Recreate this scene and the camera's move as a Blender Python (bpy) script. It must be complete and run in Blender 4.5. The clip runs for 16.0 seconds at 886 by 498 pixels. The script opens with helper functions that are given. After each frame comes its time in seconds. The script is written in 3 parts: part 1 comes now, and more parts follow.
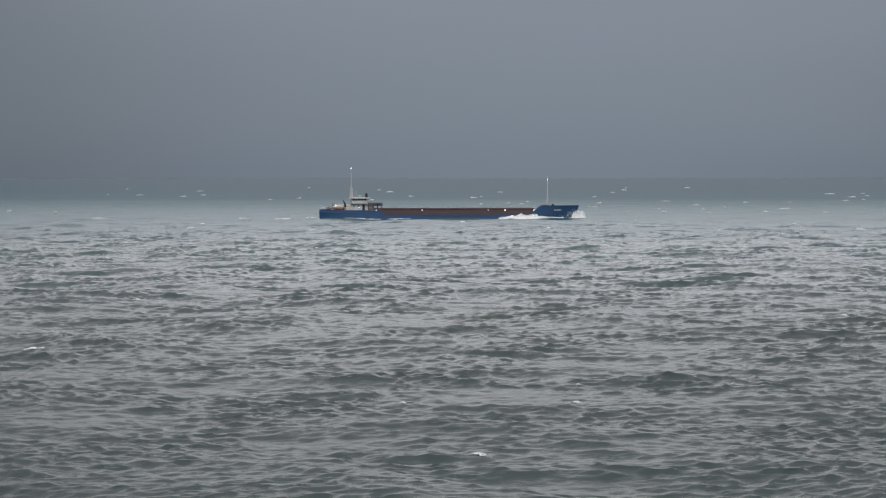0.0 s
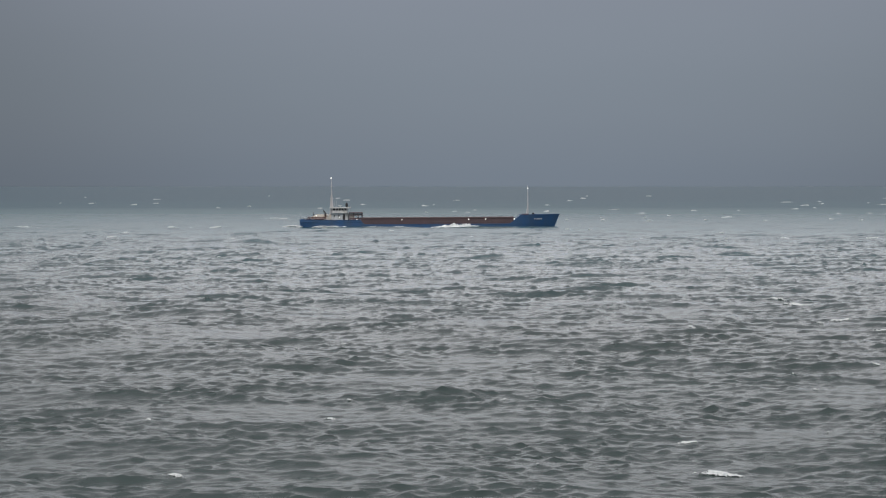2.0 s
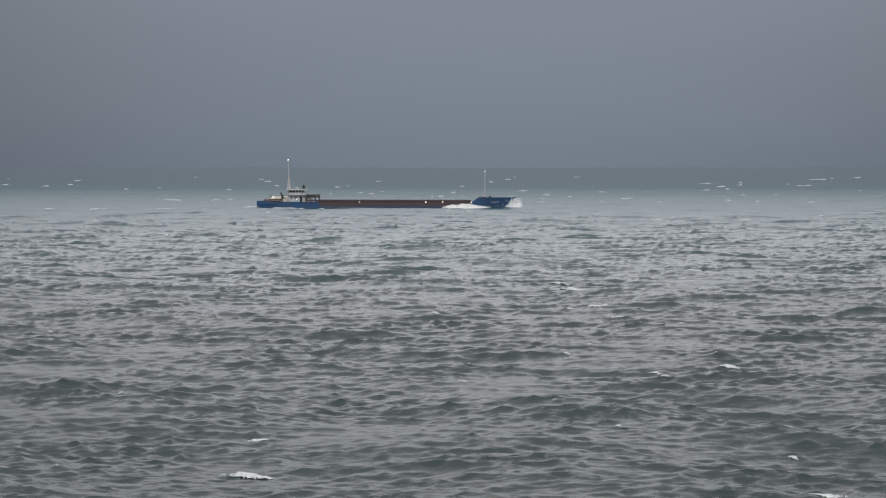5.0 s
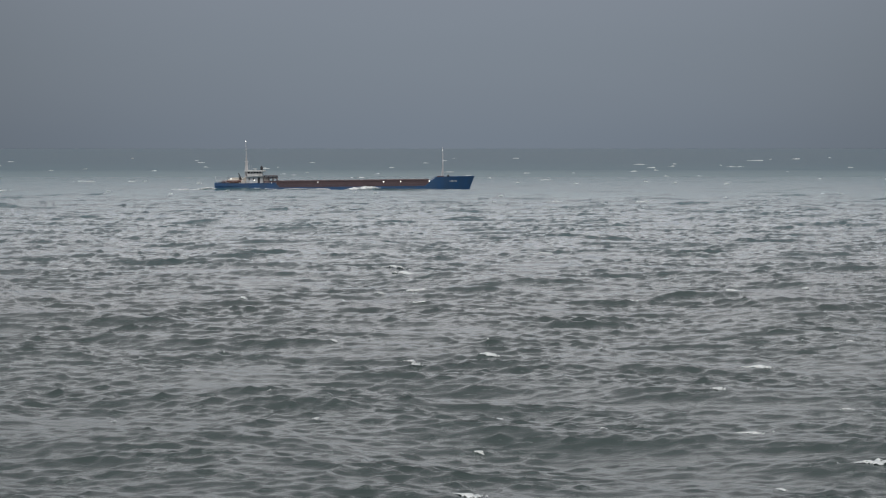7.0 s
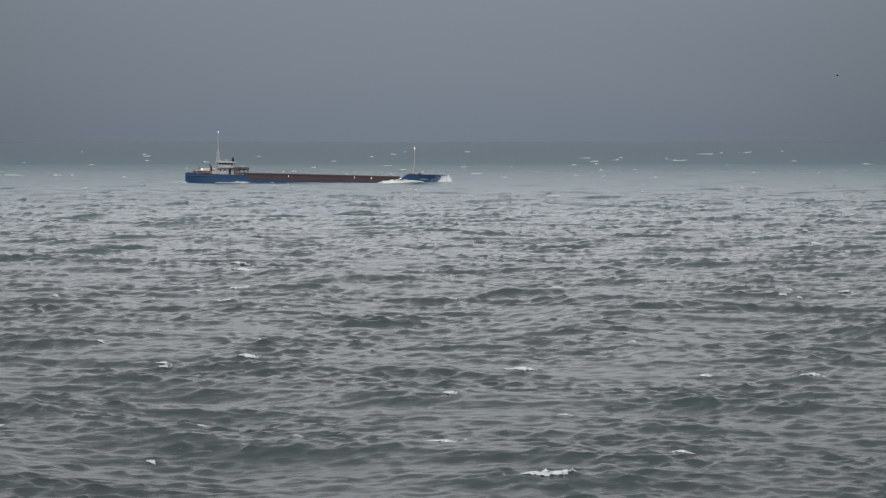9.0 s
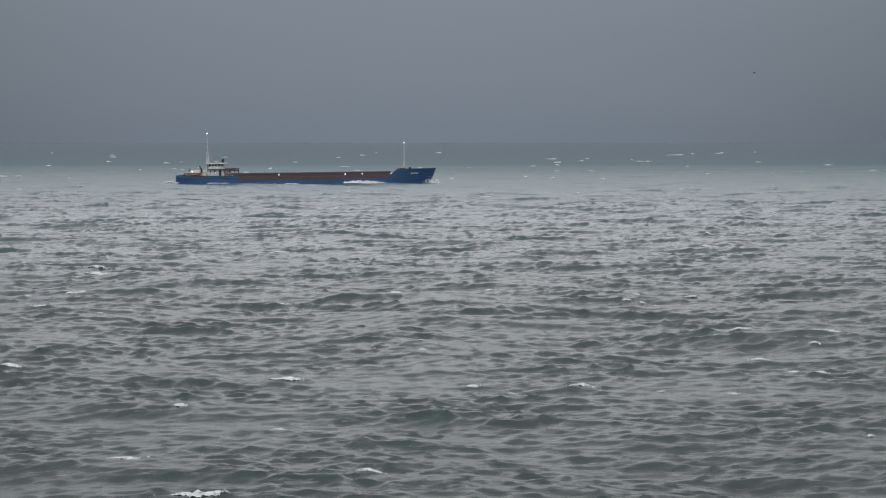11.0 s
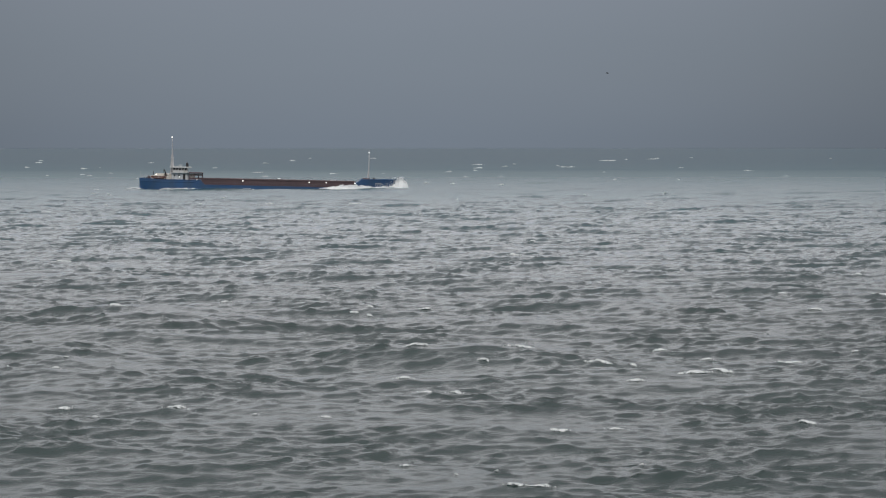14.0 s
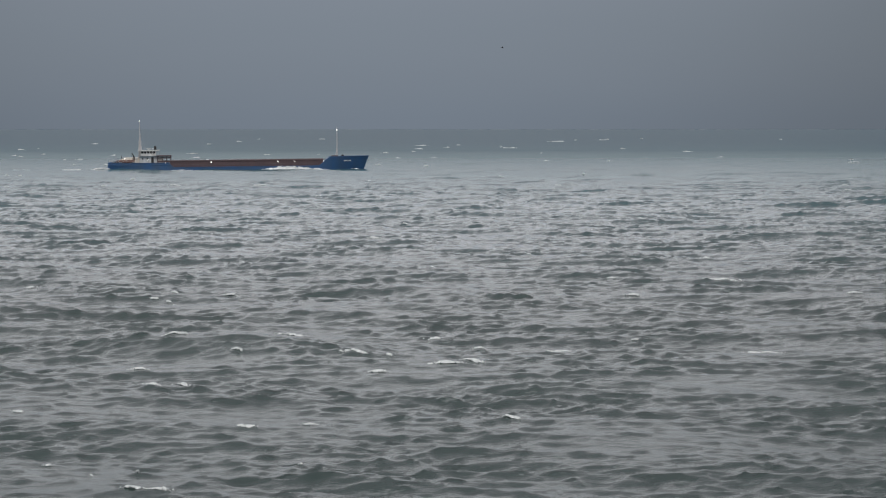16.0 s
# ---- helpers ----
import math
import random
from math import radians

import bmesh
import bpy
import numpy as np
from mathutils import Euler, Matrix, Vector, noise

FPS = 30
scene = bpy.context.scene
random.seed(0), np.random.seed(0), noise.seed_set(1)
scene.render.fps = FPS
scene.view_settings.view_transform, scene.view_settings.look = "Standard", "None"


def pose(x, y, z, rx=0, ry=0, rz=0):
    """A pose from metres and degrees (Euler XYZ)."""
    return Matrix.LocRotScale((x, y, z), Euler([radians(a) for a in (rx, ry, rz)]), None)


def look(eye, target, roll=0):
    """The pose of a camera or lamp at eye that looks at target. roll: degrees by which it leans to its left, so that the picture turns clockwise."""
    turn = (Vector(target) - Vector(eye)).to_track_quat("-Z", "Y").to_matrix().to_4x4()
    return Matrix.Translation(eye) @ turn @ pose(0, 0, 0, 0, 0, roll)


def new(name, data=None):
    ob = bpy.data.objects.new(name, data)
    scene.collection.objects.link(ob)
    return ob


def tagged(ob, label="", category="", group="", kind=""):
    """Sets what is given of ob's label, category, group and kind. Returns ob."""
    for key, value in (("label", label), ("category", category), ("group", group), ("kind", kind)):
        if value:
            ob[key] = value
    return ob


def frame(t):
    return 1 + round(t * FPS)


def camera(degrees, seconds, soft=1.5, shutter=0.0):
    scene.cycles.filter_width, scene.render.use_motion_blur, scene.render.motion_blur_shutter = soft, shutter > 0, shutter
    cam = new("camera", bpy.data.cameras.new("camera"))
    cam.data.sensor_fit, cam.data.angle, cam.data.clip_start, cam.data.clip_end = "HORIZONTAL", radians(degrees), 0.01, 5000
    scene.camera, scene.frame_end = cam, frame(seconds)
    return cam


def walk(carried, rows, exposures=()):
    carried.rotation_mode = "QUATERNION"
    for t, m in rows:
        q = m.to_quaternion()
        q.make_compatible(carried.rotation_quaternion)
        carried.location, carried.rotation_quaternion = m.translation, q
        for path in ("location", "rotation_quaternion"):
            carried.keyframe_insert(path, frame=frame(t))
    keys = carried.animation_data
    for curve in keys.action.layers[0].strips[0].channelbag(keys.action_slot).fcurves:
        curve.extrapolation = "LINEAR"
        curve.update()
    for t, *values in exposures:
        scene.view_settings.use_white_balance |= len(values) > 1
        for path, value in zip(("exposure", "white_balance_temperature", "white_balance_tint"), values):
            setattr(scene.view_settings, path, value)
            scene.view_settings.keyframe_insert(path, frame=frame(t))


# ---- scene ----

# ---------------------------------------------------------------- camera
EYE = 17.30        # height of the eye over the sea, metres
SPEED = 5.5       # the eye and the ship run side by side at this speed, m/s
DRIFT = -2.72      # the waves run against them, m/s
ONSHORE = -4.0     # and towards the eye, m/s
RANGE = 1069.0     # distance from the eye to the ship

cam = camera(16.0, 16.0, soft=1.12)


def eye_at(t, yaw, pitch):
    return pose(SPEED * t, 0, EYE, 90 + pitch, 0, yaw)


VIEW = (
    (-0.5, 0.206, -1.524),
    (0, 0.121, -1.483), (0.5, 0.036, -1.442), (1, -0.061, -1.406), (1.5, -0.144, -1.365), (2, -0.235, -1.334),
    (2.5, -0.335, -1.314), (3, -0.44, -1.344), (3.5, -0.565, -1.432), (4, -0.698, -1.49), (6.5, -1.578, -1.976),
    (7, -1.776, -2.022), (7.5, -1.98, -2.083), (8, -2.128, -2.124), (8.5, -2.238, -2.14), (9, -2.31, -2.14),
    (11.5, -2.561, -2.124), (12, -2.679, -2.14), (12.5, -2.794, -2.155), (13, -2.914, -2.124), (13.5, -3.027, -2.058),
    (14, -3.135, -2.027), (14.5, -3.26, -2.047), (15, -3.385, -2.114), (15.5, -3.546, -2.242), (16, -3.698, -2.376),
    (16.5, -3.847, -2.49))
walk(cam, [(t, eye_at(t, yaw, pitch)) for t, yaw, pitch in VIEW], exposures=((0, -0.10), (4, -0.13), (7, -0.16), (16, -0.17)))

# ---------------------------------------------------------------- light
world = bpy.data.worlds.new("overcast_sky")
scene.world = world
world.use_nodes = True
wn, wl = world.node_tree.nodes, world.node_tree.links
wn.clear()
SUN_UP, SUN_TURN = radians(48), radians(200)
sky = wn.new("ShaderNodeTexSky")
sky.sky_type, sky.sun_disc, sky.sun_elevation, sky.sun_rotation = "NISHITA", False, SUN_UP, SUN_TURN
coord = wn.new("ShaderNodeTexCoord")
split = wn.new("ShaderNodeSeparateXYZ")
wl.new(coord.outputs["Generated"], split.inputs[0])
ramp = wn.new("ShaderNodeValToRGB")            # cloud cover: dark at the horizon, bright overhead
wl.new(split.outputs["Z"], ramp.inputs[0])
CLOUD = ((0.0, (0.180, 0.221, 0.281)), (0.03, (0.186, 0.222, 0.281)), (0.062, (0.208, 0.231, 0.290)), (0.085, (0.55, 0.59, 0.65)),
         (0.13, (0.91, 0.90, 0.925)), (0.19, (0.90, 0.885, 0.905)), (0.38, (0.56, 0.565, 0.59)), (1.0, (0.88, 0.885, 0.905)))
while len(ramp.color_ramp.elements) < len(CLOUD):
    ramp.color_ramp.elements.new(0.5)
for e, (p, c) in zip(ramp.color_ramp.elements, CLOUD):
    e.position, e.color = p, (*c, 1)
stretch = wn.new("ShaderNodeMapping")
stretch.inputs["Scale"].default_value = (1.6, 1.6, 7)
wl.new(coord.outputs["Generated"], stretch.inputs[0])
billow = wn.new("ShaderNodeTexNoise")
billow.inputs["Scale"].default_value, billow.inputs["Detail"].default_value = 2.2, 4
wl.new(stretch.outputs[0], billow.inputs["Vector"])
vary = wn.new("ShaderNodeMapRange")
vary.inputs["To Min"].default_value, vary.inputs["To Max"].default_value = 0.92, 1.08
wl.new(billow.outputs["Fac"], vary.inputs["Value"])
cloud = wn.new("ShaderNodeVectorMath")
cloud.operation = "SCALE"
wl.new(ramp.outputs["Color"], cloud.inputs[0])
wl.new(vary.outputs["Result"], cloud.inputs["Scale"])
# the sky is dimmed away from dead ahead, standing in for lens vignetting
ahead_of = wn.new("ShaderNodeVectorMath")
ahead_of.operation = "DOT_PRODUCT"
ahead_of.inputs[1].default_value = Vector((0.035, 0.985, 0.14)).normalized()
wl.new(coord.outputs["Generated"], ahead_of.inputs[0])
vignette = wn.new("ShaderNodeMapRange")
vignette.interpolation_type = "SMOOTHERSTEP"
vignette.inputs["From Min"].default_value, vignette.inputs["From Max"].default_value = 0.970, 1.001
vignette.inputs["To Min"].default_value, vignette.inputs["To Max"].default_value = 0.64, 1.02
wl.new(ahead_of.outputs["Value"], vignette.inputs["Value"])
thick = wn.new("ShaderNodeVectorMath")
thick.operation = "SCALE"
wl.new(cloud.outputs[0], thick.inputs[0])
wl.new(vignette.outputs["Result"], thick.inputs["Scale"])
clear = wn.new("ShaderNodeBackground")
clear.inputs["Strength"].default_value = 0.008
wl.new(sky.outputs[0], clear.inputs["Color"])
cover = wn.new("ShaderNodeBackground")
cover.inputs["Strength"].default_value = 1.0
wl.new(thick.outputs[0], cover.inputs["Color"])
both = wn.new("ShaderNodeAddShader")
wl.new(clear.outputs[0], both.inputs[0])
wl.new(cover.outputs[0], both.inputs[1])
wout = wn.new("ShaderNodeOutputWorld")
wl.new(both.outputs[0], wout.inputs[0])

sun_data = bpy.data.lights.new("sun", "SUN")
sun_data.energy, sun_data.angle, sun_data.color = 1.5, radians(30), (1.0, 0.97, 0.93)
sun = new("sun", sun_data)
sun.matrix_world = look((0, 0, 0), (-math.sin(SUN_TURN) * math.cos(SUN_UP), -math.cos(SUN_TURN) * math.cos(SUN_UP), -math.sin(SUN_UP)))

# ---------------------------------------------------------------- materials


def material(name, colour, rough=0.6, metal=0.0, second=None, scale=2.0, bump=0.0, bump_scale=8.0, detail=5, streak=(1, 1, 1), glow=0.0):
    """A Principled surface whose colour wanders between two tones at two scales, with fine relief."""
    m = bpy.data.materials.new(name)
    m.use_nodes = True
    n, l = m.node_tree.nodes, m.node_tree.links
    p = n["Principled BSDF"]
    p.inputs["Roughness"].default_value, p.inputs["Metallic"].default_value = rough, metal
    where = n.new("ShaderNodeTexCoord")
    place = n.new("ShaderNodeMapping")
    place.inputs["Scale"].default_value = streak
    l.new(where.outputs["Object"], place.inputs[0])
    big = n.new("ShaderNodeTexNoise")
    big.inputs["Scale"].default_value, big.inputs["Detail"].default_value = scale, detail
    l.new(place.outputs[0], big.inputs["Vector"])
    mix = n.new("ShaderNodeMix")
    mix.data_type = "RGBA"
    second = second or tuple(c * 0.7 for c in colour)
    mix.inputs["A"].default_value, mix.inputs["B"].default_value = (*colour, 1), (*second, 1)
    part_of = n.new("ShaderNodeMapRange")
    part_of.inputs["From Min"].default_value, part_of.inputs["From Max"].default_value = 0.38, 0.68
    l.new(big.outputs["Fac"], part_of.inputs["Value"])
    l.new(part_of.outputs["Result"], mix.inputs["Factor"])
    l.new(mix.outputs["Result"], p.inputs["Base Color"])
    if bump:
        fine = n.new("ShaderNodeTexNoise")
        fine.inputs["Scale"].default_value, fine.inputs["Detail"].default_value = bump_scale, 4
        l.new(where.outputs["Object"], fine.inputs["Vector"])
        b = n.new("ShaderNodeBump")
        b.inputs["Strength"].default_value, b.inputs["Distance"].default_value = bump, 0.1
        l.new(fine.outputs["Fac"], b.inputs["Height"])
        l.new(b.outputs["Normal"], p.inputs["Normal"])
    if glow:
        p.inputs["Emission Color"].default_value, p.inputs["Emission Strength"].default_value = (*colour, 1), glow
    return m


def water_material():
    """Grey-green sea: a dark body, a glossy skin and wind ripples of two sizes."""
    m = bpy.data.materials.new("sea_water")
    m.use_nodes = True
    n, l = m.node_tree.nodes, m.node_tree.links
    p = n["Principled BSDF"]
    p.inputs["Roughness"].default_value, p.inputs["IOR"].default_value = 0.07, 1.333
    where = n.new("ShaderNodeTexCoord")
    patch = n.new("ShaderNodeTexNoise")
    patch.inputs["Scale"].default_value, patch.inputs["Detail"].default_value = 0.012, 3
    l.new(where.outputs["Object"], patch.inputs["Vector"])
    mix = n.new("ShaderNodeMix")
    mix.data_type = "RGBA"
    mix.inputs["A"].default_value, mix.inputs["B"].default_value = (0.032, 0.049, 0.048, 1), (0.046, 0.071, 0.067, 1)
    l.new(patch.outputs["Fac"], mix.inputs["Factor"])
    drawn = n.new("ShaderNodeMapping")         # thin streaks of old foam, drawn out by the wind
    drawn.inputs["Scale"].default_value = (0.36, 0.62, 1)
    drawn.inputs["Rotation"].default_value = (0, 0, -0.2)
    l.new(where.outputs["Object"], drawn.inputs[0])
    lace = n.new("ShaderNodeTexNoise")
    lace.inputs["Scale"].default_value, lace.inputs["Detail"].default_value, lace.inputs["Roughness"].default_value = 1.0, 7, 0.7
    l.new(drawn.outputs[0], lace.inputs["Vector"])
    scum = n.new("ShaderNodeMapRange")
    scum.inputs["From Min"].default_value, scum.inputs["From Max"].default_value = 0.585, 0.76
    scum.inputs["To Max"].default_value = 0.7
    l.new(lace.outputs["Fac"], scum.inputs["Value"])
    foamy = n.new("ShaderNodeMix")
    foamy.data_type = "RGBA"
    foamy.inputs["B"].default_value = (0.42, 0.45, 0.45, 1)
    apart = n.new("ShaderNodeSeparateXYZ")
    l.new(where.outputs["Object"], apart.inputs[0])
    teal_range = n.new("ShaderNodeMapRange")        # base colour tinted teal with distance, from 320 to 950 m out
    teal_range.inputs["From Min"].default_value, teal_range.inputs["From Max"].default_value = 320.0, 950.0
    l.new(apart.outputs["Y"], teal_range.inputs["Value"])
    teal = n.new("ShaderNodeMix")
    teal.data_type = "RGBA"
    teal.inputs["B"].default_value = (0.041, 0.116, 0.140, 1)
    l.new(teal_range.outputs["Result"], teal.inputs["Factor"])
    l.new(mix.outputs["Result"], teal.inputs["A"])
    y_span = n.new("ShaderNodeMapRange")         # painted shade: the base colour darkens far out, towards the horizon
    y_span.inputs["From Min"].default_value, y_span.inputs["From Max"].default_value = 1250.0, 2200.0
    l.new(apart.outputs["Y"], y_span.inputs["Value"])
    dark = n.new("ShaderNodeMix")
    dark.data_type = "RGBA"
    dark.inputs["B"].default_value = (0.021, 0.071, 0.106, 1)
    l.new(y_span.outputs["Result"], dark.inputs["Factor"])
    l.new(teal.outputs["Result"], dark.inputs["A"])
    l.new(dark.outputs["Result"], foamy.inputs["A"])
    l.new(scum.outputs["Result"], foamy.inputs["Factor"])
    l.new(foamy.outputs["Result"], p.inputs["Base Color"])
    lee = n.new("ShaderNodeValToRGB")          # gusts roughen the middle distance; the ripples die out far off
    reach = n.new("ShaderNodeMath")
    reach.operation = "DIVIDE"
    reach.inputs[1].default_value = 1500.0
    l.new(apart.outputs["Y"], reach.inputs[0])
    l.new(reach.outputs[0], lee.inputs[0])
    steps = ((0.10, 0.60), (0.20, 0.70), (0.34, 1.0), (0.50, 0.9), (0.72, 0.38), (0.95, 0.15))
    while len(lee.color_ramp.elements) < len(steps):
        lee.color_ramp.elements.new(0.5)
    for e, (at, much) in zip(lee.color_ramp.elements, steps):
        e.position, e.color = at, (much, much, much, 1)
    thin = n.new("ShaderNodeMapRange")         # IOR lowered far out: mirrors less sky, darkening the band below the horizon
    thin.inputs["From Min"].default_value, thin.inputs["From Max"].default_value = 520.0, 1700.0
    thin.inputs["To Min"].default_value, thin.inputs["To Max"].default_value = 1.333, 1.05
    l.new(apart.outputs["Y"], thin.inputs["Value"])
    l.new(thin.outputs["Result"], p.inputs["IOR"])
    skin = n.new("ShaderNodeValToRGB")         # ripples too fine to see dull the mirror close in and far out
    l.new(reach.outputs[0], skin.inputs[0])
    steps = ((0.11, 0.25), (0.30, 0.055), (0.44, 0.045), (0.66, 0.20), (0.95, 0.28))
    while len(skin.color_ramp.elements) < len(steps):
        skin.color_ramp.elements.new(0.5)
    for e, (at, much) in zip(skin.color_ramp.elements, steps):
        e.position, e.color = at, (much, much, much, 1)
    l.new(skin.outputs["Color"], p.inputs["Roughness"])
    last = None
    for scale, squeeze, strength, distance in ((0.9, (0.5, 1.0, 1), 0.5, 0.26), (2.6, (0.6, 1.0, 1), 0.4, 0.07)):
        place = n.new("ShaderNodeMapping")
        place.inputs["Scale"].default_value = squeeze
        place.inputs["Rotation"].default_value = (0, 0, 0.15)
        l.new(where.outputs["Object"], place.inputs[0])
        ripple = n.new("ShaderNodeTexNoise")
        ripple.inputs["Scale"].default_value, ripple.inputs["Detail"].default_value = scale, 4
        ripple.inputs["Distortion"].default_value, ripple.inputs["Roughness"].default_value = 0.3, 0.58
        l.new(place.outputs[0], ripple.inputs["Vector"])
        b = n.new("ShaderNodeBump")
        b.inputs["Distance"].default_value = distance
        weaken = n.new("ShaderNodeMath")
        weaken.operation = "MULTIPLY"
        weaken.inputs[1].default_value = strength
        l.new(lee.outputs["Color"], weaken.inputs[0])
        l.new(weaken.outputs[0], b.inputs["Strength"])
        l.new(ripple.outputs["Fac"], b.inputs["Height"])
        if last:
            l.new(last.outputs["Normal"], b.inputs["Normal"])
        last = b
    l.new(last.outputs["Normal"], p.inputs["Normal"])
    return m


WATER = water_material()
FOAM = material("sea_foam", (0.96, 0.97, 0.97), 0.8, second=(0.90, 0.92, 0.93), scale=1.8, bump=0.25, bump_scale=3.0)
CAP = material("whitecap_foam", (0.88, 0.90, 0.90), 0.85, second=(0.54, 0.58, 0.59), scale=5.0, bump=0.4, bump_scale=9.0)
BLUE = material("hull_blue_paint", (0.036, 0.105, 0.245), 0.42, second=(0.050, 0.098, 0.185), scale=0.35, bump=0.15, bump_scale=1.2, streak=(1, 1, 0.3))
RED = material("antifouling_red", (0.15, 0.035, 0.03), 0.6, second=(0.09, 0.03, 0.03), scale=0.5)
BROWN = material("coaming_brown", (0.128, 0.082, 0.088), 0.65, second=(0.098, 0.068, 0.075), scale=0.4, bump=0.2, bump_scale=2.0, streak=(1, 1, 0.25))
HATCH = material("hatch_red_brown", (0.128, 0.084, 0.088), 0.7, second=(0.104, 0.072, 0.076), scale=0.5, bump=0.15)
WHITE = material("white_paint", (0.66, 0.67, 0.67), 0.5, second=(0.46, 0.45, 0.43), scale=0.9, bump=0.1, streak=(1, 1, 0.3))
GREY = material("mast_pale_paint", (0.66, 0.65, 0.66), 0.5, second=(0.54, 0.51, 0.51), scale=1.2)
BLACK = material("black_paint", (0.025, 0.025, 0.028), 0.5, second=(0.045, 0.04, 0.04), scale=1.5)
STEEL = material("dull_steel", (0.22, 0.22, 0.23), 0.45, metal=0.6, second=(0.16, 0.13, 0.12), scale=2.0)
ORANGE = material("lifeboat_orange", (0.36, 0.13, 0.07), 0.5, second=(0.28, 0.12, 0.08), scale=1.0)
CREAM = material("lifeboat_cream", (0.72, 0.66, 0.58), 0.45, second=(0.60, 0.54, 0.47), scale=1.0)
GLASS = material("dark_window_glass", (0.02, 0.025, 0.03), 0.08, second=(0.03, 0.035, 0.04), scale=1.0)
LAMP = material("lamp_glow", (1.0, 0.97, 0.9), 0.4, second=(1.0, 0.97, 0.9), glow=3.0)
GULL = material("dark_feather", (0.06, 0.06, 0.065), 0.8, second=(0.12, 0.12, 0.12), scale=6.0)

# ---------------------------------------------------------------- mesh helpers


def finish(bm, smooth=False):
    bmesh.ops.recalc_face_normals(bm, faces=bm.faces)
    for f in bm.faces:
        f.smooth = smooth
    return bm


def part(name, bm, mat, parent=None, label="", smooth=False):
    """Links a bmesh as one mesh object under a thing or a part."""
    finish(bm, smooth)
    me = bpy.data.meshes.new(name)
    bm.to_mesh(me)
    bm.free()
    me.materials.append(mat)
    ob = new(name, me)
    ob.parent = parent
    if label:
        ob["label"] = label
    return ob


def box(bm, x0, x1, y0, y1, z0, z1, bevel=0.0):
    made = bmesh.ops.create_cube(bm, size=1.0)["verts"]
    for v in made:
        v.co = Vector(((x0 + x1) / 2 + v.co.x * (x1 - x0), (y0 + y1) / 2 + v.co.y * (y1 - y0), (z0 + z1) / 2 + v.co.z * (z1 - z0)))
    if bevel:
        edges = {e for v in made for e in v.link_edges}
        bmesh.ops.bevel(bm, geom=list(edges), offset=bevel, segments=2, affect="EDGES", profile=0.5)
    return bm


def boxed(*args, bevel=0.0):
    return box(bmesh.new(), *args, bevel=bevel)


def rod(bm, a, b, r0, r1=None, sides=8):
    a, b = Vector(a), Vector(b)
    r1 = r0 if r1 is None else r1
    turn = (b - a).to_track_quat("Z", "Y").to_matrix().to_4x4()
    bmesh.ops.create_cone(bm, cap_ends=True, segments=sides, radius1=r0, radius2=r1, depth=(b - a).length,
                          matrix=Matrix.Translation((a + b) / 2) @ turn)
    return bm


def ball(bm, c, r, sub=2, squash=(1, 1, 1)):
    bmesh.ops.create_icosphere(bm, subdivisions=sub, radius=r, matrix=Matrix.Translation(c) @ Matrix.Diagonal((*squash, 1)))
    return bm


# ---------------------------------------------------------------- the sea
SEA_EDGE = 4900.0
COLUMNS = 1150
rs = np.random.RandomState(7)
N_WAVES = 120
LENGTHS = np.geomspace(0.6, 42.0, N_WAVES)
HEADS = np.radians(256 + rs.normal(0, 40, N_WAVES))
HEADS[LENGTHS > 7] = np.radians(256 + rs.normal(0, 26, int((LENGTHS > 7).sum())))
HEADS[LENGTHS > 24] = np.radians(205 + rs.normal(0, 24, int((LENGTHS > 24).sum())))
PHASES = rs.uniform(0, 2 * np.pi, N_WAVES)
SLOPE = 0.245
WK = 2 * np.pi / LENGTHS
AMPS = SLOPE * np.sqrt(2.0 / N_WAVES) / WK
AMPS *= np.interp(np.log(LENGTHS), np.log((0.6, 1.25, 2.5, 5.0, 11.0, 42.0)), (1.3, 1.4, 1.08, 0.62, 0.50, 0.42))


def gap_y(y):
    return np.where(y < 420, 0.0021 * y, np.where(y < 950, 0.0020 * y, np.where(y < 1300, 0.0033 * y, 0.0033 * y + 0.014 * (y - 1300))))


def gap_x(y):
    return (0.375 * y + 170.0) / COLUMNS


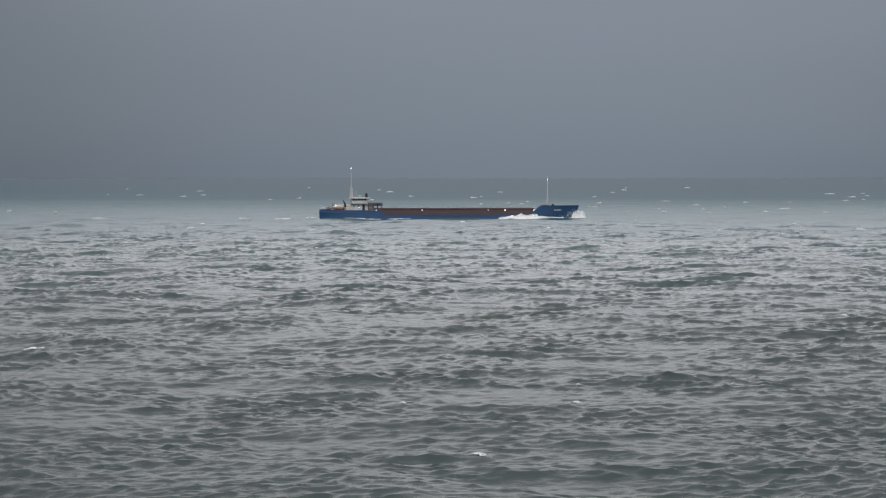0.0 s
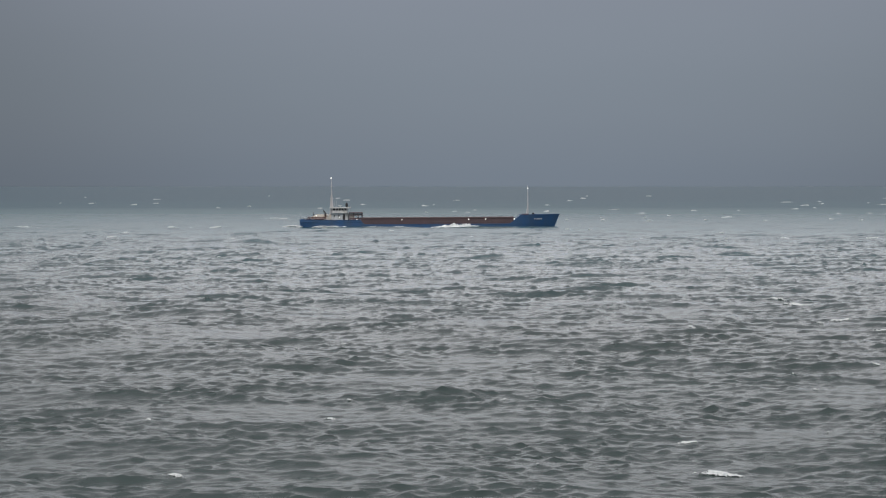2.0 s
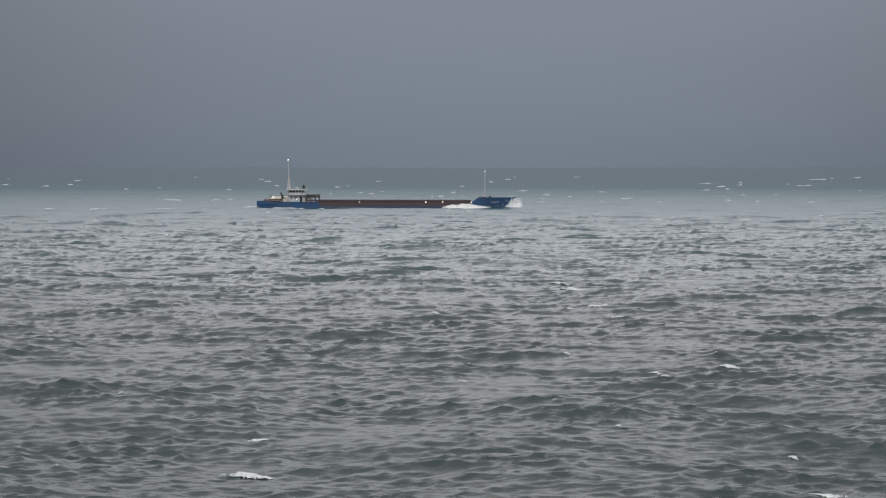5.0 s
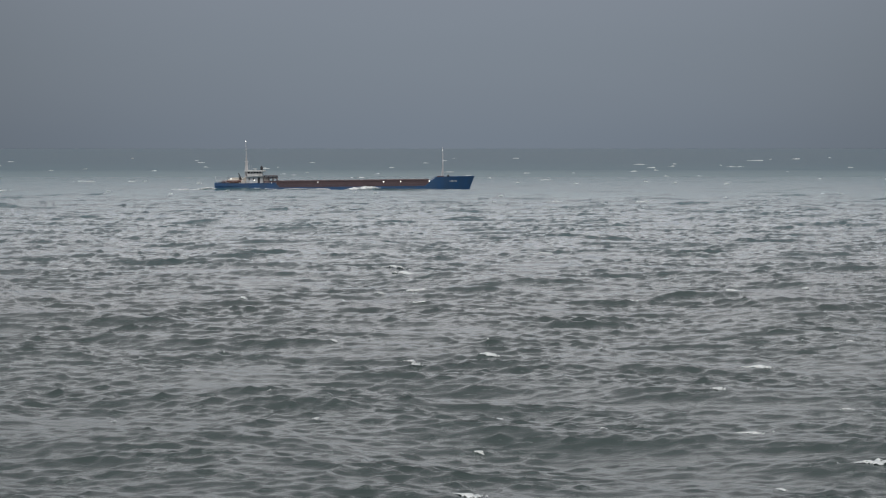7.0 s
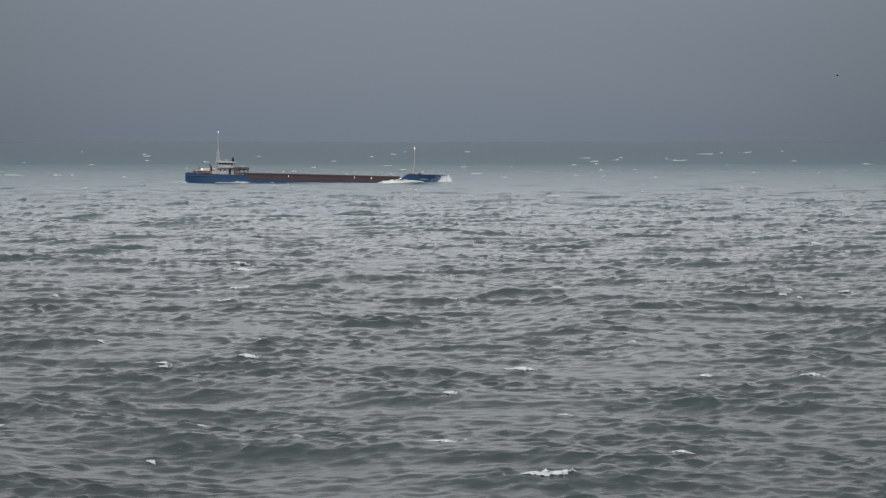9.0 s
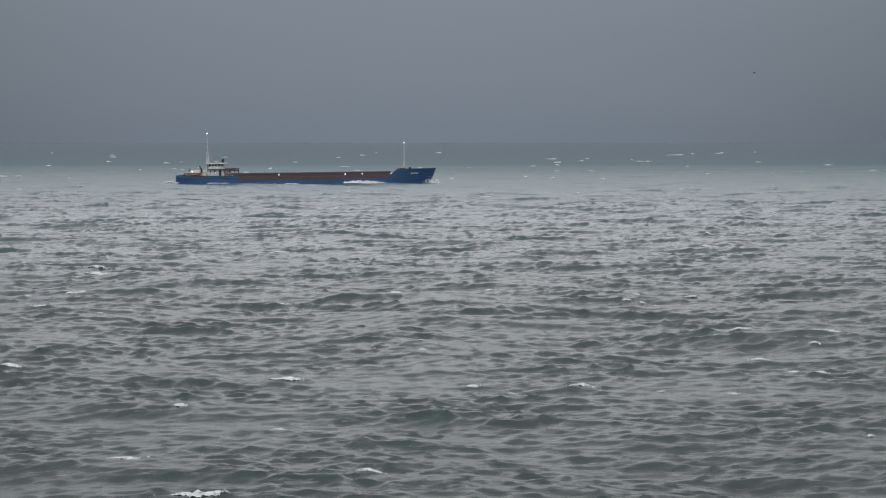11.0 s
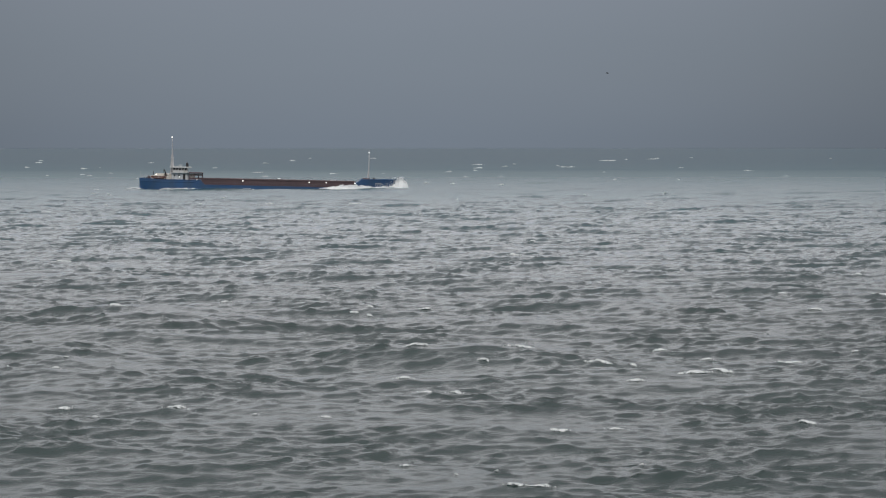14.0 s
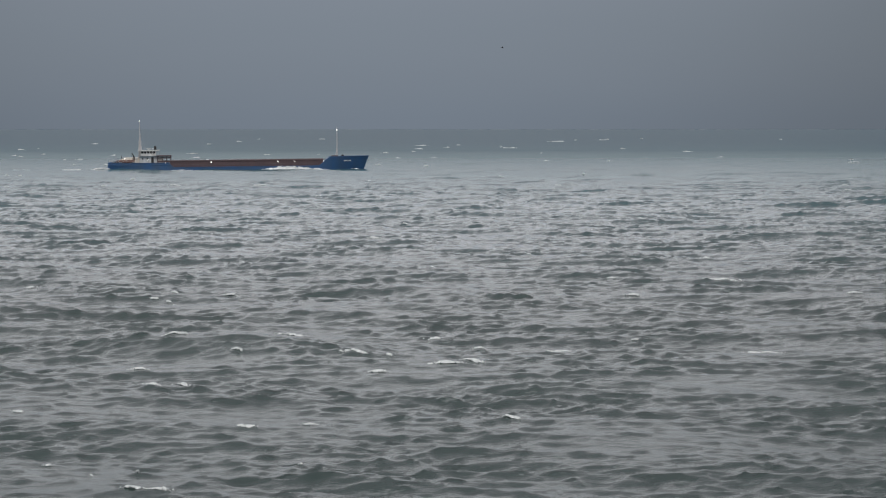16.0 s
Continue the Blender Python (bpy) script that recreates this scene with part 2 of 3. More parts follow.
def swell(x, y):
    """Where the still-water point (x, y) of the sea lies: a short-crested wind sea with sharpened crests."""
    x, y = np.asarray(x, np.float32), np.asarray(y, np.float32)
    ax, ay = np.maximum(0.55 * gap_x(np.abs(y)), 0.0004 * np.abs(y)), gap_y(np.abs(y) + 30)
    most = np.interp(np.abs(y), (250, 750), (4.2, 6.5))
    calm = np.interp(np.abs(y), (130, 300, 600, 750, 900, 1050, 1250, 1500, 1900, 2600), (0.95, 1.05, 1.25, 1.1, 0.8, 0.56, 0.34, 0.19, 0.1, 0.05)).astype(np.float32)
    # gusts: higher and lower groups of waves, in patches
    gust = 1.0 + 0.2 * np.sin(0.131 * x + 0.043 * y + 1.0) * np.sin(0.071 * y - 0.034 * x) + 0.16 * np.sin(0.29 * x - 0.083 * y + 2.2) + 0.16 * np.sin(0.171 * y + 0.09 * x + 0.6)
    gust = gust.astype(np.float32)
    dx, dy, z = np.zeros_like(x), np.zeros_like(x), np.zeros_like(x)
    for k, head, amp, ph in zip(WK, HEADS, AMPS, PHASES):
        kx, ky = k * math.cos(head), k * math.sin(head)
        live = calm * gust if k > 0.45 else np.clip(calm * 1.3, 0.0, 1.0) ** 0.6
        keep = (live * np.clip((1.6 - abs(kx) * ax) / 0.6, 0, 1) * np.clip(most - abs(ky) * ay, 0, 1)).astype(np.float32)
        if not keep.any():
            continue
        p = (kx * x + ky * y + ph).astype(np.float32)
        c, s = np.cos(p) * keep * amp, np.sin(p) * keep * amp
        z += c
        dx -= 1.25 * math.cos(head) * s
        dy -= 1.25 * math.sin(head) * s
    return x + dx, y + dy, z


def build_sea():
    ys = [100.0]
    while ys[-1] < SEA_EDGE:
        ys.append(ys[-1] + float(gap_y(np.float64(ys[-1]))))
    ys[-1] = SEA_EDGE
    ys = np.array(ys, np.float32)
    u = np.linspace(0, 1, COLUMNS + 1, dtype=np.float32)
    y = np.repeat(ys[:, None], COLUMNS + 1, 1)
    x = -(0.152 * ys[:, None] + 12) + u[None, :] * (0.375 * ys[:, None] + 170.0)
    px, py, pz = swell(x, y)
    rows, cols = px.shape
    co = np.stack([px, py, pz], -1).reshape(-1, 3)
    i = np.arange(rows * cols, dtype=np.int32).reshape(rows, cols)
    quads = np.stack([i[:-1, :-1], i[:-1, 1:], i[1:, 1:], i[1:, :-1]], -1).reshape(-1, 4)
    me = bpy.data.meshes.new("sea")
    me.vertices.add(len(co))
    me.vertices.foreach_set("co", co.ravel())
    me.loops.add(quads.size)
    me.loops.foreach_set("vertex_index", quads.ravel())
    me.polygons.add(len(quads))
    me.polygons.foreach_set("loop_start", np.arange(0, quads.size, 4, dtype=np.int32))
    me.polygons.foreach_set("use_smooth", np.ones(len(quads), bool))
    me.update(calc_edges=True)
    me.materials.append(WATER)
    return tagged(new("sea", me), "choppy grey-green sea with short wind waves under overcast", "sea", kind="structure")


sea = build_sea()

far_bm = bmesh.new()
bmesh.ops.create_circle(far_bm, cap_ends=True, segments=96, radius=SEA_EDGE - 60)
bmesh.ops.translate(far_bm, verts=far_bm.verts, vec=(44, 0, -2.6))
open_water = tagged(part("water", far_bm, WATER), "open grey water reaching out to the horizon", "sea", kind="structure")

# ---------------------------------------------------------------- whitecaps, riding on the sea


def crest_near(x, y, reach):
    """The highest point of the sea near (x, y)."""
    gx, gy = np.meshgrid(x + np.linspace(-0.5, 0.5, 15) * reach, y + np.linspace(-1, 1, 41) * reach, indexing="ij")
    z = swell(gx, gy)[2] - 0.02 * np.hypot(gx - x, (gy - y) * 0.6)
    at = np.unravel_index(int(np.argmax(z)), z.shape)
    return float(gx[at]), float(gy[at])


def whitecap(x, y, wide, high, turn, seed):
    """A breaking crest: a thin ragged line of foam along the top of a wave, torn into tufts and trailing down its face."""
    x, y = crest_near(x, y, min(3.0, 0.8 + wide * 0.4))
    nu, nv = 52, 15
    y_span = min(wide * 0.5, 0.4 + 0.2 * wide)
    u, v = np.meshgrid(np.linspace(-1, 1, nu), np.linspace(-1, 1, nv), indexing="ij")
    if y < 600:
        turn, wide = turn - 0.6, wide * 1.3
    lx = u * wide / 2
    ly = (v * (1 - 0.6 * u ** 2) - 0.3 * u ** 2 + 0.35 * np.sin(2.1 * u + seed) - 0.35) * y_span / 2
    rag = 4.6 if y < 800 else 2.4
    ca, sa = math.cos(turn), math.sin(turn)
    px, py, pz = swell(x + lx * ca - ly * sa, y + lx * sa + ly * ca)
    fray = np.array([[noise.fractal(Vector((a * rag + seed, b * 2.2, seed * 1.7)), 0.6, 2.3, 5) for b in v[0]] for a in u[:, 0]])
    lean = np.clip(1.2 - np.abs(u - 0.45 * math.sin(seed * 5)), 0, 1)
    rise = np.clip((1 - u ** 2) * (1 - v ** 2), 0, 1) ** 0.7 * lean
    froth = 1.35 * rise + 1.05 * fray - 0.64
    pz = pz + 0.015 + high * np.clip(froth * 1.5, 0, 1) ** 0.8 * np.clip(0.75 + 0.8 * u * math.sin(seed * 3.7), 0.1, 1.5)
    faces = []
    for a in range(nu - 1):
        for b in range(nv - 1):
            if froth[a, b] + froth[a + 1, b] + froth[a, b + 1] + froth[a + 1, b + 1] > 0:
                faces.append((a * nv + b, (a + 1) * nv + b, (a + 1) * nv + b + 1, a * nv + b + 1))
    if not faces:
        return None
    me = bpy.data.meshes.new("whitecap")
    me.from_pydata(np.stack([px, py, pz], -1).reshape(-1, 3).tolist(), [], faces)
    me.polygons.foreach_set("use_smooth", [True] * len(me.polygons))
    me.materials.append(CAP)
    ob = new("whitecap", me)
    ob.parent = sea
    return ob


# breaking crests that stand out: along, away, width
BREAKERS = (
    (-41.4, 267, 2.4), (-63.1, 554, 2.3), (41.3, 618, 3.5), (-40, 376, 1.1), (246.3, 2006, 12.8), (1.7, 156, 1.7), (-74.1, 865, 4), (-39.2, 840, 4.7),
    (-68.6, 1014, 5.6), (-76, 919, 3.4), (-115.5, 1014, 11.3), (108.2, 1560, 7.1), (144.7, 1508, 5.5), (-3.1, 199, 0.8), (-40.1, 285, 1.4),
    (9, 201, 1), (63.9, 412, 4.6), (62.2, 235, 0.8), (64, 312, 1.8), (32.5, 182, 1.4), (34.4, 163, 2.6), (62, 238, 1.4), (63.8, 351, 2.7),
    (21, 421, 1.1), (49.4, 434, 1.1), (32.9, 514, 1.9), (99.7, 256, 0.8), (89.2, 193, 1.4))
BREAKERS_ABEAM = (
    (83.9, 157, 2.6), (64.7, 172, 0.6), (68, 193, 0.7), (286.8, 1847, 10), (366.9, 2357, 21.2), (230.1, 1779, 9.6), (137.5, 1274, 6.9),
    (135.4, 832, 6), (115.4, 847, 4.6), (79.3, 150, 0.7), (64.4, 148, 1.6), (88.2, 332, 2.4), (81.9, 205, 1.4), (73.7, 185, 0.7), (28.8, 871, 3.1),
    (-43.3, 1248, 11.1), (110.1, 356, 1.3), (89.5, 234, 2.4), (124.1, 332, 0.8), (124.8, 328, 0.5), (117.8, 218, 0.8), (113.4, 221, 0.4),
    (127.4, 275, 0.8), (126.2, 185, 0.4), (270.1, 2030, 4.3), (200.2, 1388, 3.7), (415.7, 2502, 11.2), (213.8, 837, 3.2))
BREAKERS_AHEAD = (
    (100.9, 904, 3.2), (96.9, 212, 1.4), (104.5, 223, 0.6), (62.8, 772, 3.4), (101, 228, 1.1), (87.6, 459, 3.2), (125.8, 241, 0.8), (145.3, 250, 2.4),
    (127.5, 175, 1.4), (137, 284, 2.3), (170.8, 367, 1.2), (169, 342, 1.9), (183.8, 363, 4.8), (161.5, 276, 0.7), (169.8, 267, 3.8),
    (146.2, 280, 1.1), (143.1, 258, 0.8), (129.9, 340, 1.8), (167.5, 424, 0.8), (367.9, 1241, 7.7), (362.2, 1640, 7.3), (190.2, 324, 1.6),
    (149.9, 485, 2.4), (216.1, 492, 2.1), (284.6, 823, 2.9), (132.6, 206, 1.3))
BREAKERS_BETWEEN = (
    (63.2, 394, 4.5), (-56.6, 1030, 7.5), (57.2, 258, 1.1), (81.9, 179, 1.9), (68.6, 242, 2.2), (95, 173, 1.6), (140.9, 261, 2.1), (150.1, 273, 1),
    (148.7, 253, 2.1), (140.9, 245, 1.2), (127.7, 239, 1.5), (136, 211, 1.1), (155.4, 269, 2.2), (147.5, 211, 1.4), (127.8, 174, 1.6),
    (188.4, 414, 1.1), (130.9, 262, 1.3), (99.5, 339, 2.3), (109.9, 224, 2.2), (123.5, 334, 1.1), (126.2, 274, 2.2), (126.2, 241, 1.6),
    (124.7, 250, 1.6))
for i, (bx, by, bw) in enumerate(BREAKERS + BREAKERS_ABEAM + BREAKERS_AHEAD + BREAKERS_BETWEEN):
    whitecap(bx, by, bw * (1.15 if by < 800 else 0.85), (0.025 * min(bw, 4) + 0.05 if by < 600 else 0.05) + (0.00015 if by < 800 else 0.00027) * by, 0.25 * math.sin(i * 2.3), 3.1 * i)
# the scattered rest: more and larger with distance
for i in range(120):
    far = i % 3 != 0
    y0 = math.exp(rs.uniform(math.log(900), math.log(2700))) if far else math.exp(rs.uniform(math.log(140), math.log(900)))
    x0 = rs.uniform(-0.15, 0.21) * y0 + rs.uniform(0, 140)
    if abs(y0 - RANGE) < 45:
        continue
    size = y0 * rs.uniform(0.0010, 0.0034)
    whitecap(x0, y0, size, 0.02 * min(size, 4) + 0.04 + (0.00027 if far else 0.00015) * y0, rs.normal(0, 0.25), 11.0 + 1.37 * i)

# ---------------------------------------------------------------- the ship: x forward from its stern, shifted so that its middle is the origin
MID = 44.0
BEAM = 6.2


def top_of(x):
    """Height of the hull's upper edge over the water."""
    if x < 20.5:
        return 3.05 + 0.25 * max(0.0, 1 - x / 10) ** 2
    if x < 22:
        return 3.05 - 1.55 * (x - 20.5) / 1.5
    if x < 71:
        return 1.5
    if x < 74.5:
        return 1.5 + 2.9 * (x - 71) / 3.5
    return 4.4 + 0.2 * (x - 74.5) / 13.5


def stem_at(z):
    return 86.1 + 1.8 * max(z, -0.5) / 4.6


def breadth(x, z):
    b = BEAM
    if x > 68:
        q = min(1.0, (x - 68) / (stem_at(z) - 68))
        b *= max(0.0, 1 - q ** (2.0 + 0.12 * max(z, 0)))
    if x < 12:
        q = 1 - x / 12
        b *= 1 - (0.16 + 0.16 * max(0.0, 1 - z / 2.5)) * q ** 2
    return max(b, 0.05)


STATIONS = [0, 0.8, 2, 4, 7, 10, 14, 18, 20.5, 21, 21.6, 22, 28, 36, 44, 52, 60, 66, 69, 71, 72, 73, 74, 74.5, 76, 78, 80, 82, 83.5, 85, 86, 87, 88]


def hull_band(low, high, cap_top, cap_low):
    """The skin of the hull between two heights (functions of x), with a deck or a bottom."""
    bm = bmesh.new()
    rings = []
    steps = 6
    for x in STATIONS:
        near, far = [], []
        for j in range(steps + 1):
            z = low(x) + (high(x) - low(x)) * j / steps
            reach = stem_at(z)
            px = x if x < 68 else 68 + (x - 68) / 20.0 * (reach - 68)
            b = breadth(px, z)
            if x >= 88:
                b = 0.06
            near.append(bm.verts.new((px - MID, -b, z)))
            far.append(bm.verts.new((px - MID, b, z)))
        rings.append((near, far))
    for (n0, f0), (n1, f1) in zip(rings, rings[1:]):
        for j in range(steps):
            bm.faces.new((n0[j], n1[j], n1[j + 1], n0[j + 1]))
            bm.faces.new((f0[j], f0[j + 1], f1[j + 1], f1[j]))
        if cap_top:
            bm.faces.new((n0[-1], n1[-1], f1[-1], f0[-1]))
        if cap_low:
            bm.faces.new((n0[0], f0[0], f1[0], n1[0]))
    for near, far in (rings[0], rings[-1]):
        for j in range(steps):
            bm.faces.new((near[j], near[j + 1], far[j + 1], far[j]))
    return bm


def edge_rail(x0, x1, side, lift, radius):
    """A tube that follows the hull's upper edge."""
    bm = bmesh.new()
    xs = [x for x in STATIONS if x0 <= x <= x1]
    pts = []
    for x in xs:
        z = top_of(x)
        px = x if x < 68 else 68 + (x - 68) / 20.0 * (stem_at(z) - 68)
        pts.append(Vector((px - MID, side * (breadth(px, z) + 0.02), z + lift)))
    for a, b in zip(pts, pts[1:]):
        rod(bm, a, b, radius, sides=6)
    return bm


def lamp_part(x, y, z, r, parent, label="small bright deck floodlight"):
    fix = part("floodlight", rod(bmesh.new(), (x, y + 0.18, z), (x, y - 0.02, z), r * 0.9), STEEL, parent, label)
    part("lens", ball(bmesh.new(), (x, y - 0.05, z), r, squash=(1, 0.6, 1)), LAMP, fix, "glowing white lens", smooth=True)
    return fix


def build_ship():
    ship = tagged(new("cargo_ship"), "blue low-lying cargo ship with brown coaming, pitching in waves", "ship")
    hull = part("hull", hull_band(lambda x: -0.3, top_of, True, False), BLUE, ship, "weathered blue steel hull", smooth=False)
    part("hull_bottom", hull_band(lambda x: -3.6, lambda x: -0.3, False, True), RED, ship, "dark red underwater hull")
    for side in (-1, 1):
        part("rubbing_strake", edge_rail(0, 20.5, side, -0.75, 0.10), BLUE, hull)
        part("bulwark_rail", edge_rail(0, 20.5, side, 0.03, 0.09), BLUE, hull)
        part("gunwale_bar", edge_rail(22, 71, side, 0.02, 0.09), BLUE, hull)
        part("bulwark_rail", edge_rail(74.5, 88, side, 0.03, 0.10), BLUE, hull)
    # name on the bow: too small to read, so short bars
    for k, w in enumerate((0.30, 0.26, 0.34, 0.22, 0.30, 0.28)):
        x = 79.4 + k * 0.44
        z = 3.1
        b = breadth(x, z)
        slope = math.atan2(breadth(x - 0.3, z) - breadth(x + 0.3, z), 0.6)
        bm = boxed(-w / 2, w / 2, -0.03, 0.03, -0.19, 0.19)
        bmesh.ops.transform(bm, matrix=Matrix.Translation((x - MID, -b - 0.03, z)) @ Matrix.Rotation(slope, 4, "Z"), verts=bm.verts)
        part("name_bar", bm, WHITE, hull, "white painted name bar")
    # hold: coaming with stiffeners, hatch covers on top
    x0, x1, wide = 20.8, 72.6, 5.0
    coaming = part("hatch_coaming", boxed(x0 - MID, x1 - MID, -wide, wide, 1.45, 3.45), BROWN, ship, "rusty brown cargo hold coaming")
    n = 34
    stiff = boxed(-0.06, 0.06, -0.14, 0.0, 0.0, 1.9)
    first = None
    for k in range(n):
        x = x0 + (k + 0.5) * (x1 - x0) / n
        for side in (-1, 1):
            if first is None:
                first = part("stiffener", stiff, BROWN, coaming)
                ob = first
            else:
                ob = new("stiffener", first.data)
                ob.parent = coaming
            ob.matrix_basis = Matrix.Translation((x - MID, side * wide, 1.48)) @ Matrix.Rotation(0 if side < 0 else math.pi, 4, "Z")
    for side in (-1, 1):
        y0, y1 = sorted((side * (wide - 0.05), side * (wide + 0.14)))
        part("coaming_flange", boxed(x0 - MID, x1 - MID, y0, y1, 3.36, 3.46), BROWN, coaming)
    m = 9
    for k in range(m):
        a = x0 + 0.1 + k * (x1 - x0 - 0.2) / m
        b2 = a + (x1 - x0 - 0.2) / m - 0.12
        cover = part("hatch_cover", boxed(a - MID, b2 - MID, -wide - 0.12, wide + 0.12, 3.48, 3.82, bevel=0.05), HATCH, ship, "red-brown steel hatch cover")
        part("cover_rib", boxed((a + b2) / 2 - MID - 0.08, (a + b2) / 2 - MID + 0.08, -wide - 0.17, wide + 0.17, 3.5, 3.78), BROWN, cover)
    # side-deck railing on stanchions
    for side in (-1, 1):
        rail = part("railing", rod(bmesh.new(), (22 - MID, side * 6.0, 2.4), (70.5 - MID, side * 6.0, 2.4), 0.025, sides=5), STEEL, ship, "thin steel deck railing")
        for k in range(25):
            x = 22 + k * 48.5 / 24
            part("stanchion", rod(bmesh.new(), (x - MID, side * 6.0, 1.48), (x - MID, side * 6.0, 2.41), 0.03, sides=5), STEEL, rail)

    # deckhouse and wheelhouse
    house = part("deckhouse", boxed(10.7 - MID, 16.4 - MID, -4.2, 4.2, 3.0, 5.35, bevel=0.08), WHITE, ship, "white painted deckhouse")
    for x, w in ((11.7, 0.5), (13.2, 0.5)):
        part("porthole", rod(bmesh.new(), (x - MID, -4.16, 4.5), (x - MID, -4.24, 4.5), w / 2, sides=14), GLASS, house, "dark round window")
    part("side_door", boxed(14.5 - MID, 15.35 - MID, -4.26, -4.17, 3.1, 5.0, bevel=0.02), BLACK, house, "dark open doorway")
    part("bridge_deck", boxed(10.2 - MID, 16.8 - MID, -5.0, 5.0, 5.36, 5.5, bevel=0.03), WHITE, ship)
    bridge = part("wheelhouse", boxed(11.0 - MID, 16.0 - MID, -3.6, 3.6, 5.5, 6.25, bevel=0.04), WHITE, ship, "white wheelhouse with a band of dark windows")
    part("window_band", boxed(11.06 - MID, 15.94 - MID, -3.54, 3.54, 6.25, 7.0), GLASS, bridge, "dark window band")
    for k in range(6):
        x = 11.05 + k * 4.9 / 5
        part("window_post", boxed(x - MID - 0.09, x - MID + 0.09, -3.62, -3.5, 6.24, 7.02), WHITE, bridge)
        part("window_post", boxed(x - MID - 0.09, x - MID + 0.09, 3.5, 3.62, 6.24, 7.02), WHITE, bridge)
    part("roof", boxed(10.0 - MID, 17.1 - MID, -4.4, 4.4, 7.0, 7.42, bevel=0.08), WHITE, bridge, "thick white overhanging roof")
    for y in (-4.7, 4.7):
        guard = part("bridge_wing_rail", rod(bmesh.new(), (10.3 - MID, y, 6.4), (16.7 - MID, y, 6.4), 0.035, sides=6), GREY, ship)
        for k in range(6):
            x = 10.3 + k * 6.4 / 5
            part("stanchion", rod(bmesh.new(), (x - MID, y, 5.48), (x - MID, y, 6.42), 0.03, sides=5), GREY, guard)
    funnel = part("funnel", rod(bmesh.new(), (15.75 - MID, 1.2, 7.35), (15.75 - MID, 1.2, 8.6), 0.46, 0.42, sides=14), BLACK, ship, "short black funnel", smooth=False)
    part("exhaust_pipe", rod(bmesh.new(), (15.75 - MID, 1.2, 8.5), (15.7 - MID, 1.2, 8.85), 0.2, sides=10), BLACK, funnel)
    part("radar_pedestal", rod(bmesh.new(), (13.6 - MID, -0.6, 7.4), (13.6 - MID, -0.6, 7.85), 0.12), WHITE, ship)
    part("radar_scanner", boxed(12.9 - MID, 14.3 - MID, -0.75, -0.45, 7.85, 8.05, bevel=0.04), WHITE, ship, "white radar scanner bar")

    # aft mast: trestle foot, pole, yard, light on top
    mast = part("aft_mast", rod(bmesh.new(), (10.7 - MID, 0, 5.4), (10.7 - MID, 0, 11.6), 0.30, 0.20), GREY, ship, "tall pale lattice-footed mast")
    for dx, dy in ((-0.75, -0.6), (-0.75, 0.6), (0.5, 0)):
        part("mast_leg", rod(bmesh.new(), (10.7 + dx - MID, dy, 5.4 if dx > 0 else 3.0), (10.7 - MID, 0, 10.2), 0.14), GREY, mast)
    for z in (7.6, 8.5, 9.4, 10.3, 11.1):
        half = 0.5 - 0.085 * (z - 7.5)
        part("lattice_bar", rod(bmesh.new(), (10.7 - half - MID, -0.35, z), (10.7 + half - MID, -0.35, z), 0.07, sides=6), GREY, mast)
        part("lattice_brace", rod(bmesh.new(), (10.7 - half - MID, -0.35, z), (10.7 + half * 0.85 - MID, -0.35, z + 0.85), 0.06, sides=6), GREY, mast)
    for side in (-1, 1):
        part("lattice_leg", rod(bmesh.new(), (10.7 + side * 0.52 - MID, -0.35, 7.35), (10.7 + side * 0.16 - MID, -0.2, 11.6), 0.11, 0.09, sides=6), GREY, mast)
    part("topmast", rod(bmesh.new(), (10.7 - MID, 0, 11.5), (10.55 - MID, 0, 17.2), 0.13, 0.08), GREY, mast)
    part("yard", rod(bmesh.new(), (10.1 - MID, -1.4, 10.4), (11.3 - MID, 1.4, 10.4), 0.08), GREY, mast)
    part("cross_tree", boxed(10.15 - MID, 11.25 - MID, -0.5, 0.5, 10.0, 10.12), GREY, mast)
    for z in (12.6, 14.4):
        part("signal_arm", rod(bmesh.new(), (10.35 - MID, -0.5, z), (10.95 - MID, 0.5, z), 0.08), GREY, mast)
    part("masthead_light", ball(bmesh.new(), (10.55 - MID, -0.05, 17.3), 0.16), LAMP, mast, "glowing white masthead light", smooth=True)

    # fore mast on the forecastle
    fore = part("fore_mast", rod(bmesh.new(), (77.2 - MID, 0, 4.3), (77.2 - MID, 0, 12.2), 0.21, 0.14), GREY, ship, "slim pale fore mast")
    part("topmast", rod(bmesh.new(), (77.2 - MID, 0, 12.2), (77.2 - MID, 0, 14.5), 0.12, 0.07), GREY, fore)
    part("mast_bracket", boxed(76.85 - MID, 77.45 - MID, -0.3, 0.3, 12.25, 12.37), GREY, fore)
    for dy in (-0.9, 0.9):
        part("mast_leg", rod(bmesh.new(), (76.6 - MID, dy, 4.3), (77.2 - MID, 0, 8.0), 0.10), GREY, fore)
    part("masthead_light", ball(bmesh.new(), (77.15 - MID, -0.2, 13.45), 0.15), LAMP, fore, "glowing white masthead light", smooth=True)
    part("winch_house", boxed(75.2 - MID, 77.5 - MID, -1.6, 1.6, 4.2, 4.85, bevel=0.08), BROWN, ship, "dark brown winch housing")
    for y in (-1.9, 1.9):
        drum = part("windlass_drum", rod(bmesh.new(), (79.0 - MID, y - 0.5, 4.75), (79.0 - MID, y + 0.5, 4.75), 0.38, sides=12), BLACK, ship)
        part("drum_foot", boxed(78.7 - MID, 79.3 - MID, y - 0.4, y + 0.4, 4.3, 4.6), BLACK, drum)

